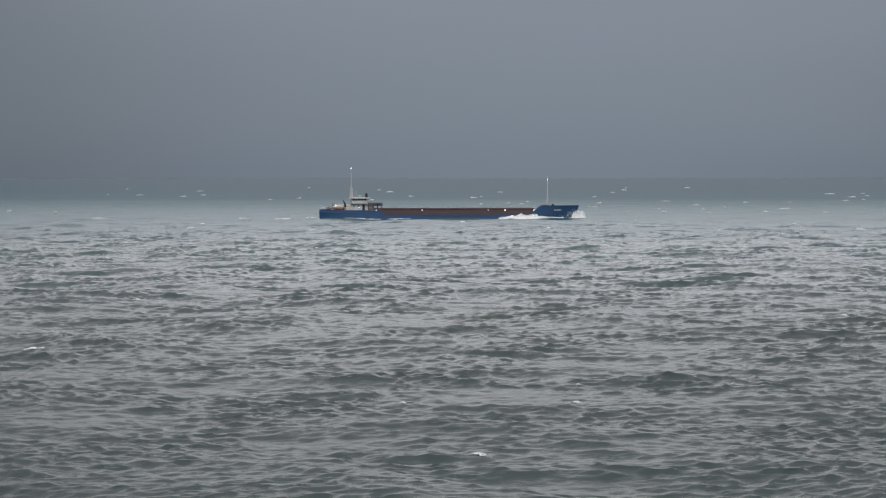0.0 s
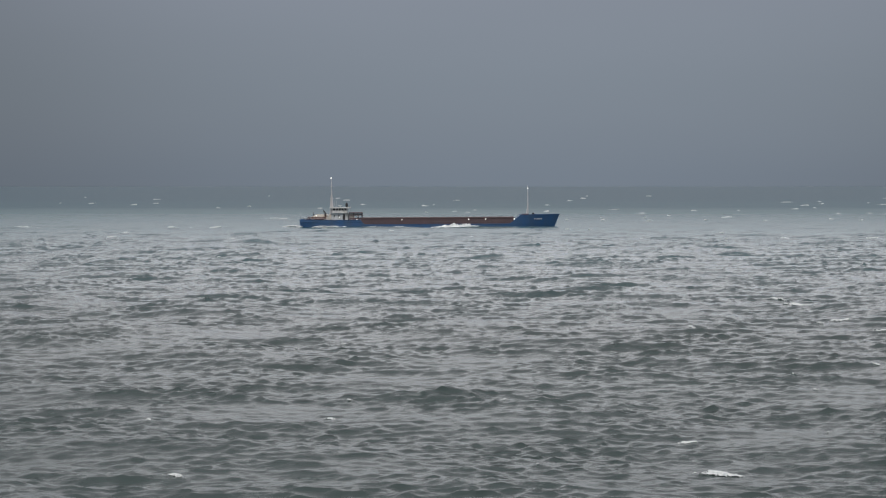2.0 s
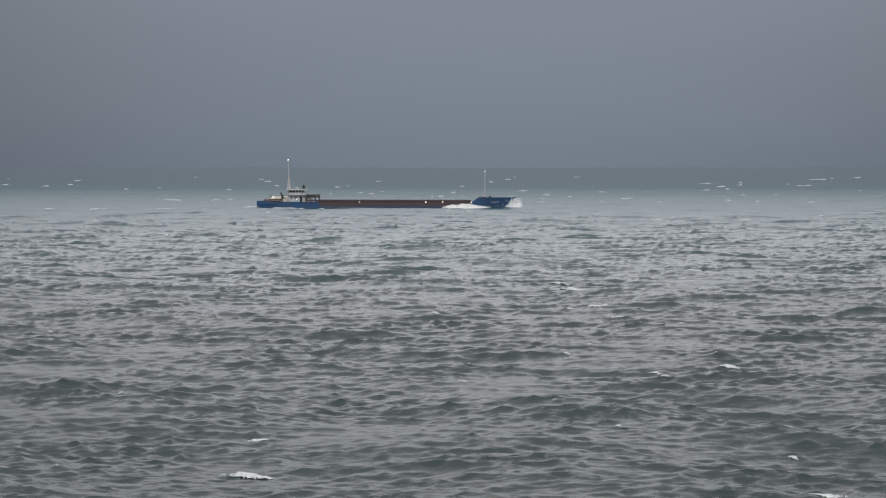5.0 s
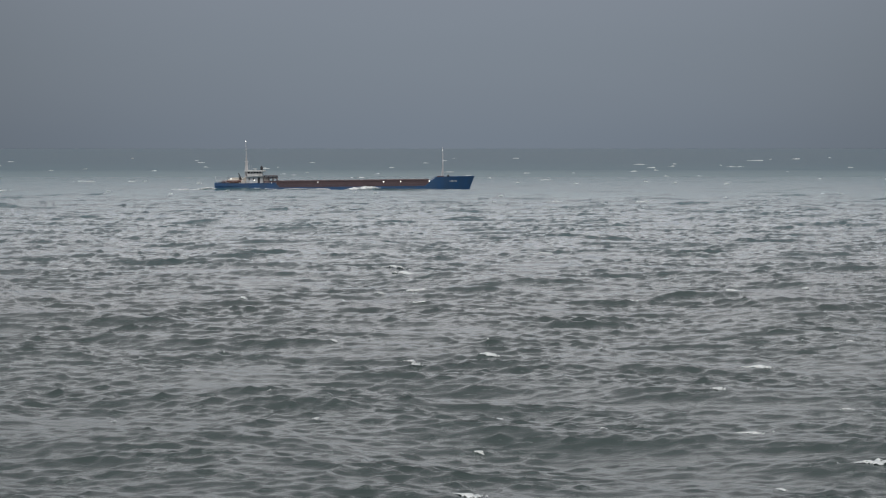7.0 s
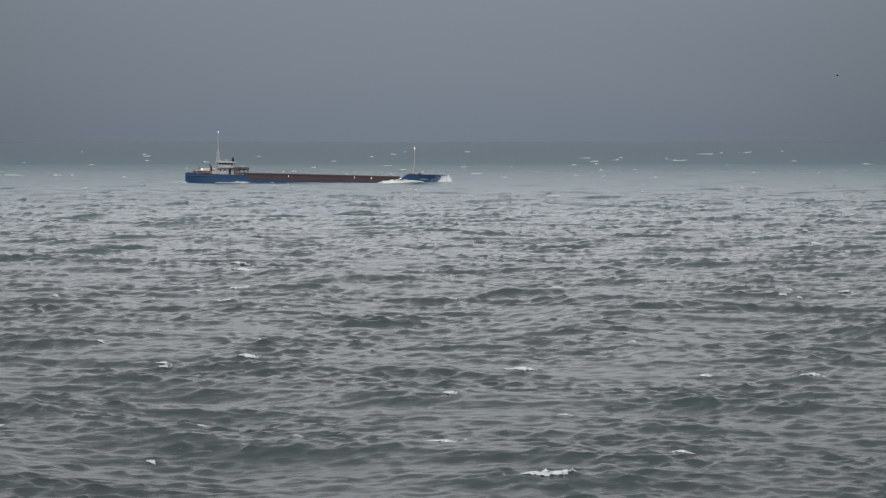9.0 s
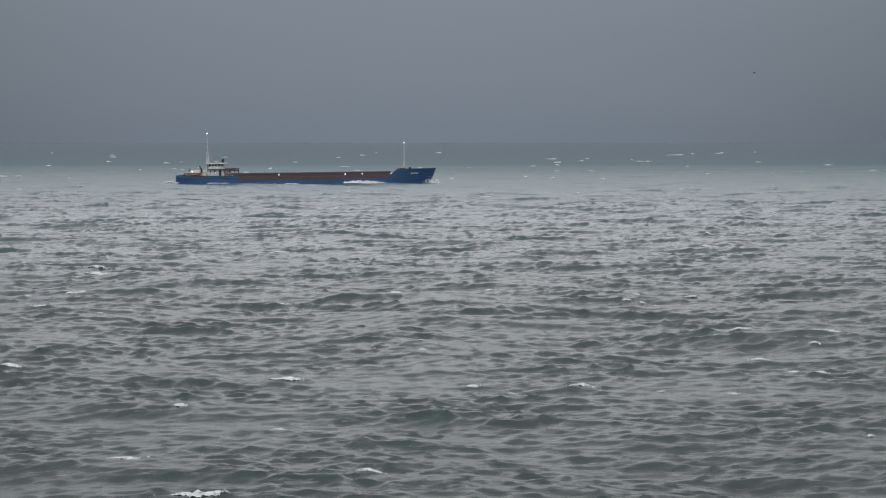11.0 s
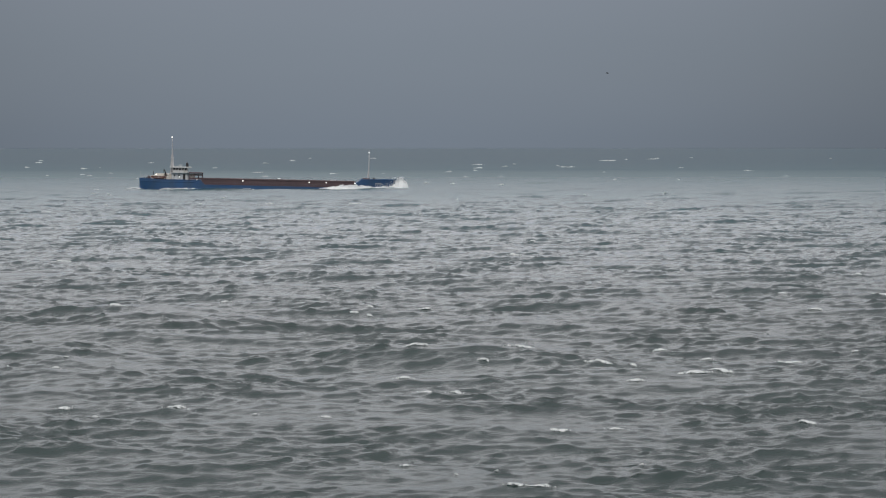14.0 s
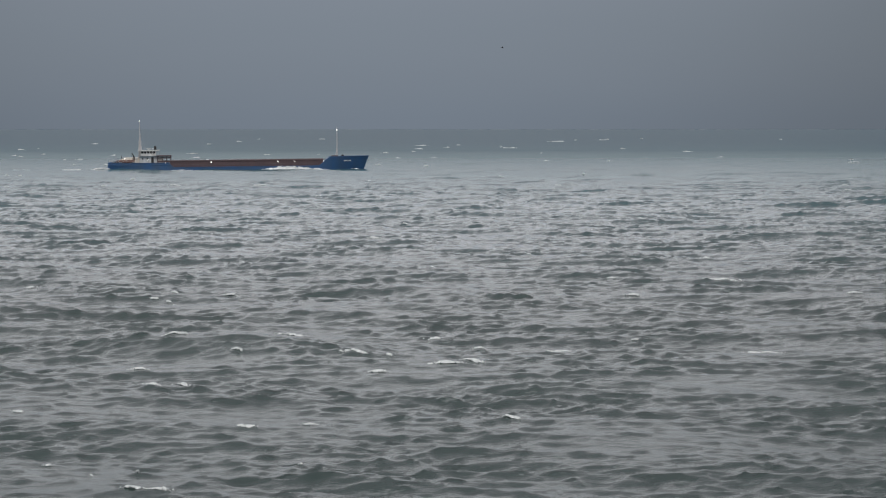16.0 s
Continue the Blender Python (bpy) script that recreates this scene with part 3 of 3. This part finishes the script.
    # rails round the poop
    for a, b3, z, low in ((0.6, 9.8, 4.15, 3.1),):
        for side in (-1, 1):
            n3 = 9
            pts = []
            for k in range(n3):
                x = a + (b3 - a) * k / (n3 - 1)
                pts.append(Vector((x - MID, side * max(0.2, breadth(x, low) - 0.35), z)))
            bm = bmesh.new()
            for q0, q1 in zip(pts, pts[1:]):
                rod(bm, q0, q1, 0.03, sides=5)
                rod(bm, q0 - Vector((0, 0, 0.5)), q1 - Vector((0, 0, 0.5)), 0.02, sides=5)
            fence = part("railing", bm, GREY, ship, "thin pale pipe railing")
            for q in pts:
                part("stanchion", rod(bmesh.new(), (q.x, q.y, low - 0.1), (q.x, q.y, z), 0.03, sides=5), GREY, fence)
    # clutter on the poop: winch, drums, rolled covers
    part("mooring_winch", rod(boxed(2.2 - MID, 3.6 - MID, -0.9, 0.9, 3.1, 3.6, bevel=0.05), (2.9 - MID, -1.3, 3.85), (2.9 - MID, 1.3, 3.85), 0.4, sides=12), BROWN, ship, "rusty mooring winch")
    part("store_box", boxed(8.9 - MID, 10.4 - MID, -4.6, -2.6, 3.0, 4.05, bevel=0.06), CREAM, ship, "cream store box")
    part("rolled_tarpaulin", rod(bmesh.new(), (17.0 - MID, -3.2, 4.98), (21.0 - MID, -3.2, 4.98), 0.3, sides=10), GREY, ship, "grey rolled tarpaulin")
    for x, y in ((11.6, 2.6), (12.4, -2.2)):
        part("aerial", rod(bmesh.new(), (x - MID, y, 7.4), (x - MID, y, 9.6), 0.03, sides=5), WHITE, ship)

    # brown frame before the house: hatch gantry
    gantry = part("hatch_gantry", boxed(16.5 - MID, 21.2 - MID, -5.2, 5.2, 5.38, 5.6, bevel=0.03), BROWN, ship, "brown steel gantry with open sides")
    for x in (16.7, 18.2, 19.6, 21.0):
        for y in (-5.05, 5.05):
            part("gantry_leg", boxed(x - MID - 0.09, x - MID + 0.09, y - 0.09, y + 0.09, 1.48, 5.4), BROWN, gantry)
    for y in (-5.05, 5.05):
        part("gantry_beam", boxed(16.5 - MID, 21.2 - MID, y - 0.1, y + 0.1, 3.3, 3.75), BROWN, gantry)
        part("gantry_beam", boxed(16.5 - MID, 21.2 - MID, y - 0.05, y + 0.05, 4.55, 4.65), BROWN, gantry)
    part("stores_locker", boxed(16.8 - MID, 18.4 - MID, -3.8, 3.8, 3.0, 4.9, bevel=0.05), CREAM, ship)

    # lifeboat on its cradle, davits, poop gear
    boat = bmesh.new()
    ball(boat, (0, 0, 0), 1.0, sub=3)
    for v in boat.verts:
        v.co = Vector((2.75 * math.copysign(abs(v.co.x) ** 0.6, v.co.x), 1.05 * v.co.y, 0.8 * math.copysign(abs(v.co.z) ** 0.7, v.co.z)))
    for v in boat.verts:
        if v.co.z > 0.0:
            v.co.z *= 0.45
    bmesh.ops.translate(boat, verts=boat.verts, vec=(6.4 - MID, -3.9, 3.95))
    lifeboat = part("lifeboat", boat, ORANGE, ship, "orange lifeboat with a cream canopy", smooth=True)
    canopy = boxed(-1.9, 1.7, -0.95, 0.95, -0.1, 0.72, bevel=0.3)
    for v in canopy.verts:
        v.co.z *= 1 - 0.05 * v.co.x ** 2
    bmesh.ops.translate(canopy, verts=canopy.verts, vec=(6.4 - MID, -3.9, 4.0))
    part("canopy", canopy, CREAM, lifeboat, "cream canopy", smooth=True)
    part("fender_stripe", boxed(3.85 - MID, 8.95 - MID, -4.99, -4.93, 3.9, 4.05), BLACK, lifeboat)
    for x in (4.5, 8.4):
        part("davit", rod(rod(bmesh.new(), (x - MID, -2.6, 2.9), (x - MID, -2.8, 5.2), 0.12), (x - MID, -2.8, 5.2), (x + 0.1 - MID, -3.9, 5.65), 0.1), BLACK, ship, "dark steel boat davit")
        part("boat_cradle", boxed(x - 0.15 - MID, x + 0.15 - MID, -4.6, -3.2, 2.9, 3.5), WHITE, ship)
    crane = part("stores_crane", rod(bmesh.new(), (8.9 - MID, -3.1, 3.0), (8.7 - MID, -3.1, 5.5), 0.22, 0.18), BLACK, ship, "dark stubby stores crane")
    part("crane_jib", rod(bmesh.new(), (8.75 - MID, -3.1, 5.2), (8.0 - MID, -3.2, 6.5), 0.22, 0.14), BLACK, crane)
    part("crane_hook", ball(rod(bmesh.new(), (8.0 - MID, -3.2, 6.4), (7.95 - MID, -3.2, 5.6), 0.04, sides=5), (7.95 - MID, -3.2, 5.5), 0.14), BLACK, crane)
    part("poop_house", boxed(5.2 - MID, 10.7 - MID, -2.2, 3.6, 3.0, 4.95, bevel=0.06), CREAM, ship, "low cream deckhouse on the poop")
    part("vent_cowl", ball(rod(bmesh.new(), (9.6 - MID, -3.4, 3.0), (9.6 - MID, -3.4, 4.5), 0.25), (9.6 - MID, -3.5, 4.6), 0.4), WHITE, ship)
    for x in (1.6, 2.4):
        part("mooring_bollard", rod(bmesh.new(), (x - MID, -4.2, 3.1), (x - MID, -4.2, 3.7), 0.2), BLACK, ship)
    flag = part("ensign_staff", rod(bmesh.new(), (0.4 - MID, 0, 3.2), (0.1 - MID, 0, 5.6), 0.04), WHITE, ship)
    # floodlights along the coaming and on the house
    for x in (34.7, 57.0, 62.7, 72.4):
        lamp_part(x - MID, -wide - 0.35, 3.12, 0.17, coaming)
    lamp_part(19.25 - MID, -5.4, 3.1, 0.19, gantry)
    lamp_part(5.6 - MID, -5.0, 4.7, 0.17, lifeboat)
    lamp_part(13.4 - MID, -4.35, 4.05, 0.13, house)
    return ship


ship = build_ship()

# ---------------------------------------------------------------- white water about the ship


def white_water(name, sheets, places, radii, squash=(1, 1, 1)):
    """White water in one mesh: smooth welling sheets with a torn upper edge, and loose clots, each a rough eight-sided drop."""
    count = len(places)
    shape = np.array([(1, 0, 0), (-1, 0, 0), (0, 1, 0), (0, -1, 0), (0, 0, 1), (0, 0, -1)], np.float32) * np.array(squash, np.float32)
    uneven = 1 + 0.5 * (np.random.RandomState(count).rand(count, 6, 1).astype(np.float32) - 0.5)
    co = np.asarray(places, np.float32)[:, None, :] + shape[None] * uneven * np.asarray(radii, np.float32)[:, None, None]
    tri = np.array([(0, 2, 4), (2, 1, 4), (1, 3, 4), (3, 0, 4), (2, 0, 5), (1, 2, 5), (3, 1, 5), (0, 3, 5)], np.int32)
    verts = co.reshape(-1, 3).tolist()
    faces = (tri[None] + 6 * np.arange(count, dtype=np.int32)[:, None, None]).reshape(-1, 3).tolist()
    for x0, x1, high, out, seed in sheets:
        nu, nv, first = int((x1 - x0) * 5), 14, len(verts)
        for a in range(nu):
            x = x0 + (x1 - x0) * a / (nu - 1)
            top = high(x)
            for b in range(nv):
                v = b / (nv - 1)
                w = noise.fractal(Vector((x * 0.9 + seed, v * 2.2, seed)), 0.9, 2.1, 3)
                verts.append((x + 0.12 * w - 0.05 * top * v * v, -out(x) - 1.5 * (1 - v) ** 1.4 - 0.5 * math.sin(3.0 * v) - 0.22 * w, -0.8 + (top + 0.5) * v + 0.14 * w * v))
        for a in range(nu - 1):
            for b in range(nv - 1):
                torn = (b / nv) ** 3 + 0.55 * noise.noise(Vector((a * 0.33 + seed, b * 0.4, 7.0)))
                if torn < 0.75:
                    i = first + a * nv + b
                    faces.append((i, i + nv, i + nv + 1, i + 1))
    me = bpy.data.meshes.new(name)
    me.from_pydata(verts, [], faces)
    me.polygons.foreach_set("use_smooth", [True] * len(me.polygons))
    me.materials.append(FOAM)
    return new(name, me)


def side_of(x):
    """How far the bow's plating stands out, x metres ahead of the middle of the spray."""
    return 5.9 * max(0.0, 1 - (max(x + 13.0, 0) / 16.5) ** 2) + 0.3


def spray_fan(seed, fan=6.0):
    """Water thrown up at the stem: a dense fan that thins to drops at its rim and blows back over the deck, with a skirt along the plating."""
    r = random.Random(seed)
    places, radii = [], []

    def crown(x):
        lift = min(1.0, max(0.0, (x + 5.5) / 8.5)) ** 2.4 * max(0.0, 1 - max(0.0, (x - 3.0) / 3.9) ** 5)
        return fan * lift * (0.86 + 0.2 * noise.noise(Vector((x * 0.8, seed, 0))) + 0.14 * noise.noise(Vector((x * 2.4, seed, 4))))

    def hem(x):
        return 0.35 + min(1.0, 0.3 + 0.28 * fan) * (2.0 * math.exp(-((x + 1.0) / 5.0) ** 2) + 0.55 * math.exp(-((x + 9.0) / 4.5) ** 2)) * (0.8 + 0.5 * noise.noise(Vector((x * 0.7, seed, 9))))

    def plating(x):
        return side_of(x) + 0.1 if x < 3 else max(0.4, side_of(3.0)) - 0.25 * (x - 3.0)

    for k in range(420):
        x = r.uniform(0.5, 6.9)
        v = 1 - 0.45 * r.random() ** 1.5
        up = crown(x) * v * 1.06 + r.gauss(0, 0.15)
        back = 1.6 * max(0.0, v - 0.55) * r.random() ** 2 * fan
        places.append((x - back, -plating(x) - r.uniform(0.0, 1.2), up - 0.55))
        radii.append(r.uniform(0.06, 0.15))
    for k in range(int(45 * fan)):
        x = r.uniform(-5.0, 4.0)
        up = fan * (0.45 + 0.55 * math.exp(-((x - 3.0) / 4.5) ** 2)) * r.uniform(0.8, 1.1) + r.gauss(0, 0.35)
        places.append((x, -side_of(x) + r.gauss(0, 1.0), up - 0.9))
        radii.append(r.uniform(0.03, 0.07))
    for k in range(900):
        x = -17.0 + 21.5 * r.random() ** 0.8
        places.append((x, -plating(x) - r.uniform(0.2, 1.6), -0.5 + hem(x) * r.uniform(0.4, 1.1)))
        radii.append(r.uniform(0.08, 0.2))
    sheets = [(-17.0, 4.5, hem, plating, seed), (-5.4, 6.9, crown, plating, seed + 2.0), (-4.4, 6.6, lambda x: 0.8 * crown(x), lambda x: plating(x) + 0.7, seed + 5.0)]
    return white_water("bow_spray", sheets, places, radii, (1.3, 1, 0.9))


def foam_bank(seed, length=13.0):
    """A tumbling bank of white water along the hull."""
    r = random.Random(seed)
    places, radii = [], []

    def heap(x):
        u = min(max(x / length + 0.5, 0.0), 1.0)
        return 1.5 * (0.08 + 0.92 * math.sin(math.pi * u ** 0.8) ** 1.5) * max(0.1, 0.75 + 0.6 * noise.noise(Vector((x * 0.45, seed, 0))) + 0.35 * noise.noise(Vector((x * 1.3, seed, 5))))

    for k in range(700):
        x = (r.random() - 0.5) * length
        places.append((x, -6.6 + r.gauss(0, 0.5), -0.4 + heap(x) * r.uniform(0.3, 1.1)))
        radii.append(r.uniform(0.08, 0.2))
    sheets = [(-length / 2, length / 2, heap, lambda x: 6.3, seed), (-length / 2.4, length / 2.2, lambda x: 0.6 * heap(x + 3.0), lambda x: 7.1, seed + 3.0)]
    return white_water("foam_bank", sheets, places, radii, (2.0, 1, 0.7))


def wake_foam(seed):
    """The streaks of foam that trail from the stern, heaped under the counter and torn further back."""
    r = random.Random(seed)
    places, radii = [], []
    for k in range(1500):
        back = r.random() ** 1.7 * 38
        patch = noise.noise(Vector((back * 0.28, seed, 0))) + 0.5 * noise.noise(Vector((back * 0.9, seed, 3)))
        if patch < -0.12 and back > 5:
            continue
        heap = 0.22 * math.exp(-((back - 3) / 4.0) ** 2) + 0.10
        places.append((-43.5 - back, -4.2 + r.gauss(0, 1.3), -0.25 + r.random() * heap * 2.0 - 0.004 * back))
        radii.append(r.uniform(0.12, 0.32) * (1 - back / 70))
    return white_water("stern_wake", [(-56.0, -43.0, lambda x: 0.42 * math.exp(-((x + 46.5) / 4.0) ** 2), lambda x: 4.0, seed)], places, radii, (2.4, 1, 0.6))


def hull_wash(seed):
    """A thin broken fringe of foam where the swell laps along the plating."""
    r = random.Random(seed)
    places, radii = [], []
    for k in range(2600):
        x = r.uniform(-43.0, 30.0)
        lap = noise.noise(Vector((x * 0.11, seed, 0))) + 0.45 * noise.noise(Vector((x * 0.5, seed, 3)))
        if lap < 0.0:
            continue
        places.append((x, -6.75 + r.gauss(0, 0.3), -0.25 + r.random() * 0.75 * min(lap + 0.15, 0.8)))
        radii.append(r.uniform(0.08, 0.22))
    return white_water("hull_wash", [], places, radii, (2.4, 1, 0.6))


PEAKS = (-0.35, 4.2, 9.65, 14.2, 15.9)
SPRAY_DROP = (0.7, 0.2, 0.2, 0.5, 0.5)
SPRAY_FAN = (5.2, 6.7, 5.7, 5.1, 0.9)
BANK_PEAKS = (-0.5, 4.25, 9.2, 14.1, 16.9)
sprays, banks = [], []
for k in range(len(PEAKS)):
    sprays.append(tagged(spray_fan(2.0 + 3 * k, SPRAY_FAN[k]), "white fan of spray thrown up at the bow", "spray", "bow sprays", "stuff"))
    banks.append(tagged(foam_bank(5.0 + 2 * k, (22.0, 16.0, 18.0, 26.0, 16.0)[k]), "tumbling white foam sliding along the blue hull", "foam", "hull foam", "stuff"))
wake = tagged(wake_foam(1.5), "thin white foam streaks trailing from the stern", "wake", kind="stuff")
wash = tagged(hull_wash(6.5), "broken white fringe of foam along the waterline", "foam", kind="stuff")

# ---------------------------------------------------------------- a gull far off


def build_gull():
    gull = tagged(new("gull"), "small dark gull gliding over the sea", "bird")
    body = ball(bmesh.new(), (0, 0, 0), 0.5, sub=2, squash=(0.62, 0.2, 0.2))
    part("body", body, GULL, gull, smooth=True)
    part("head", ball(bmesh.new(), (-0.36, 0, 0.05), 0.08), GULL, gull, smooth=True)
    bm = bmesh.new()
    vs = [bm.verts.new(p) for p in ((0.25, -0.05, 0.02), (0.52, -0.09, 0.03), (0.52, 0.09, 0.03), (0.25, 0.05, 0.02))]
    bm.faces.new(vs)
    bmesh.ops.solidify(bm, geom=bm.faces[:], thickness=0.02)
    part("tail", bm, GULL, gull)
    for side in (-1, 1):
        bm = bmesh.new()
        inner = [bm.verts.new(p) for p in ((-0.16, side * 0.06, 0.05), (0.14, side * 0.06, 0.04))]
        mid = [bm.verts.new(p) for p in ((-0.20, side * 0.36, 0.22), (0.10, side * 0.36, 0.20))]
        tip = [bm.verts.new(p) for p in ((-0.02, side * 0.72, 0.14), (0.08, side * 0.70, 0.13))]
        bm.faces.new((inner[0], inner[1], mid[1], mid[0]))
        bm.faces.new((mid[0], mid[1], tip[1], tip[0]))
        bmesh.ops.solidify(bm, geom=bm.faces[:], thickness=0.03)
        part("wing", bm, GULL, gull)
    return gull


gull = build_gull()

# ---------------------------------------------------------------- everything that moves
PITCHING = (
    (-0.5, 0.0, -0.1), (0, -0.04, 0.08), (0.5, -0.15, 0.25), (1, -0.14, 0.45), (1.5, -0.28, 0.5), (2, -0.4, 0.33), (2.5, -0.5, -0.05),
    (3, -0.6, -0.45), (3.5, -0.9, -0.66), (4, -0.88, -0.6), (6.5, -0.95, 0.66), (7, -0.6, 0.62), (7.5, -0.7, -0.08), (8, -0.8, -0.66),
    (8.5, -1.0, -1.15), (9, -0.9, -1.4), (11.5, 0.15, 1.0), (12, 0.08, 0.78), (12.5, 0.05, 0.05), (13, -0.15, -0.5), (13.5, -0.3, -1.0),
    (14, -0.45, -1.3), (14.5, -0.55, -0.95), (15, -0.7, -0.35), (15.5, -0.55, 0.2), (16, -0.28, 0.66), (16.5, -0.1, 0.9))
TICKS = [-0.5 + 0.5 * k for k in range(35)]


def motions():
    walk(sea, [(t, pose(DRIFT * t, ONSHORE * (t - 8), 0)) for t in TICKS])
    walk(ship, [(t, pose(SPEED * t, RANGE, heave - 0.21, 0, -pitch, 0)) for t, heave, pitch in PITCHING])
    walk(wake, [(t, pose(SPEED * t, RANGE, 0.1 * math.sin(1.3 * t))) for t in TICKS])
    # the lapping foam slides aft along the hull as the ship runs on
    walk(wash, [(t, pose(SPEED * t - 3.0 * math.sin(0.45 * t), RANGE, -0.1 + 0.15 * math.sin(1.1 * t))) for t in TICKS])
    for k, peak in enumerate(PEAKS):
        # thrown up at the stem, hanging, falling back alongside
        rise = [(-1.4, 0, -8), (-1.05, 0, -5.4), (-0.7, 0, -2.3), (-0.3, 0.1, -0.6), (0, 0.2, -0.1), (0.4, -0.2, -1.1), (0.9, -0.6, -2.1), (1.5, -1.4, -3.9), (2.2, -3, -8)]
        ahead = [(-1.2, 34, -4), (-0.8, 33, -1.6), (-0.4, 31, 0.0), (0, 29, 0.4), (0.9, 26, 0.6), (1.8, 20, 0.2), (2.6, 10, 0.1), (3.9, -10, -0.2), (4.9, -28, -0.6), (5.6, -40, -4)]
        for thing, steps, x_add, start in ((sprays[k], rise, 40.2, peak), (banks[k], ahead, 0.0, BANK_PEAKS[k])):
            rows = [(start + dt, pose(SPEED * (start + dt) + x_add + dx, RANGE, dz - (SPRAY_DROP[k] if thing is sprays[k] else 0.0))) for dt, dx, dz in steps]
            lead, tail = rows[0], rows[-1]
            if lead[0] > 0:
                rows.insert(0, (0.0, Matrix.Translation((-SPEED * lead[0], 0, 0)) @ lead[1]))
            if tail[0] < 16:
                rows.append((16.0, Matrix.Translation((SPEED * (16 - tail[0]), 0, 0)) @ tail[1]))
            walk(thing, rows)
    # the gull crosses the sky against the ship's way
    walk(gull, [(t, pose(SPEED * t + 129.6 - 9.2 * (t - 9.0), 780, 31.0 + 0.5 * (t - 9.0) + 0.3 * math.sin(1.7 * t), 0, 6 * math.sin(0.9 * t), 4)) for t in TICKS])


motions()
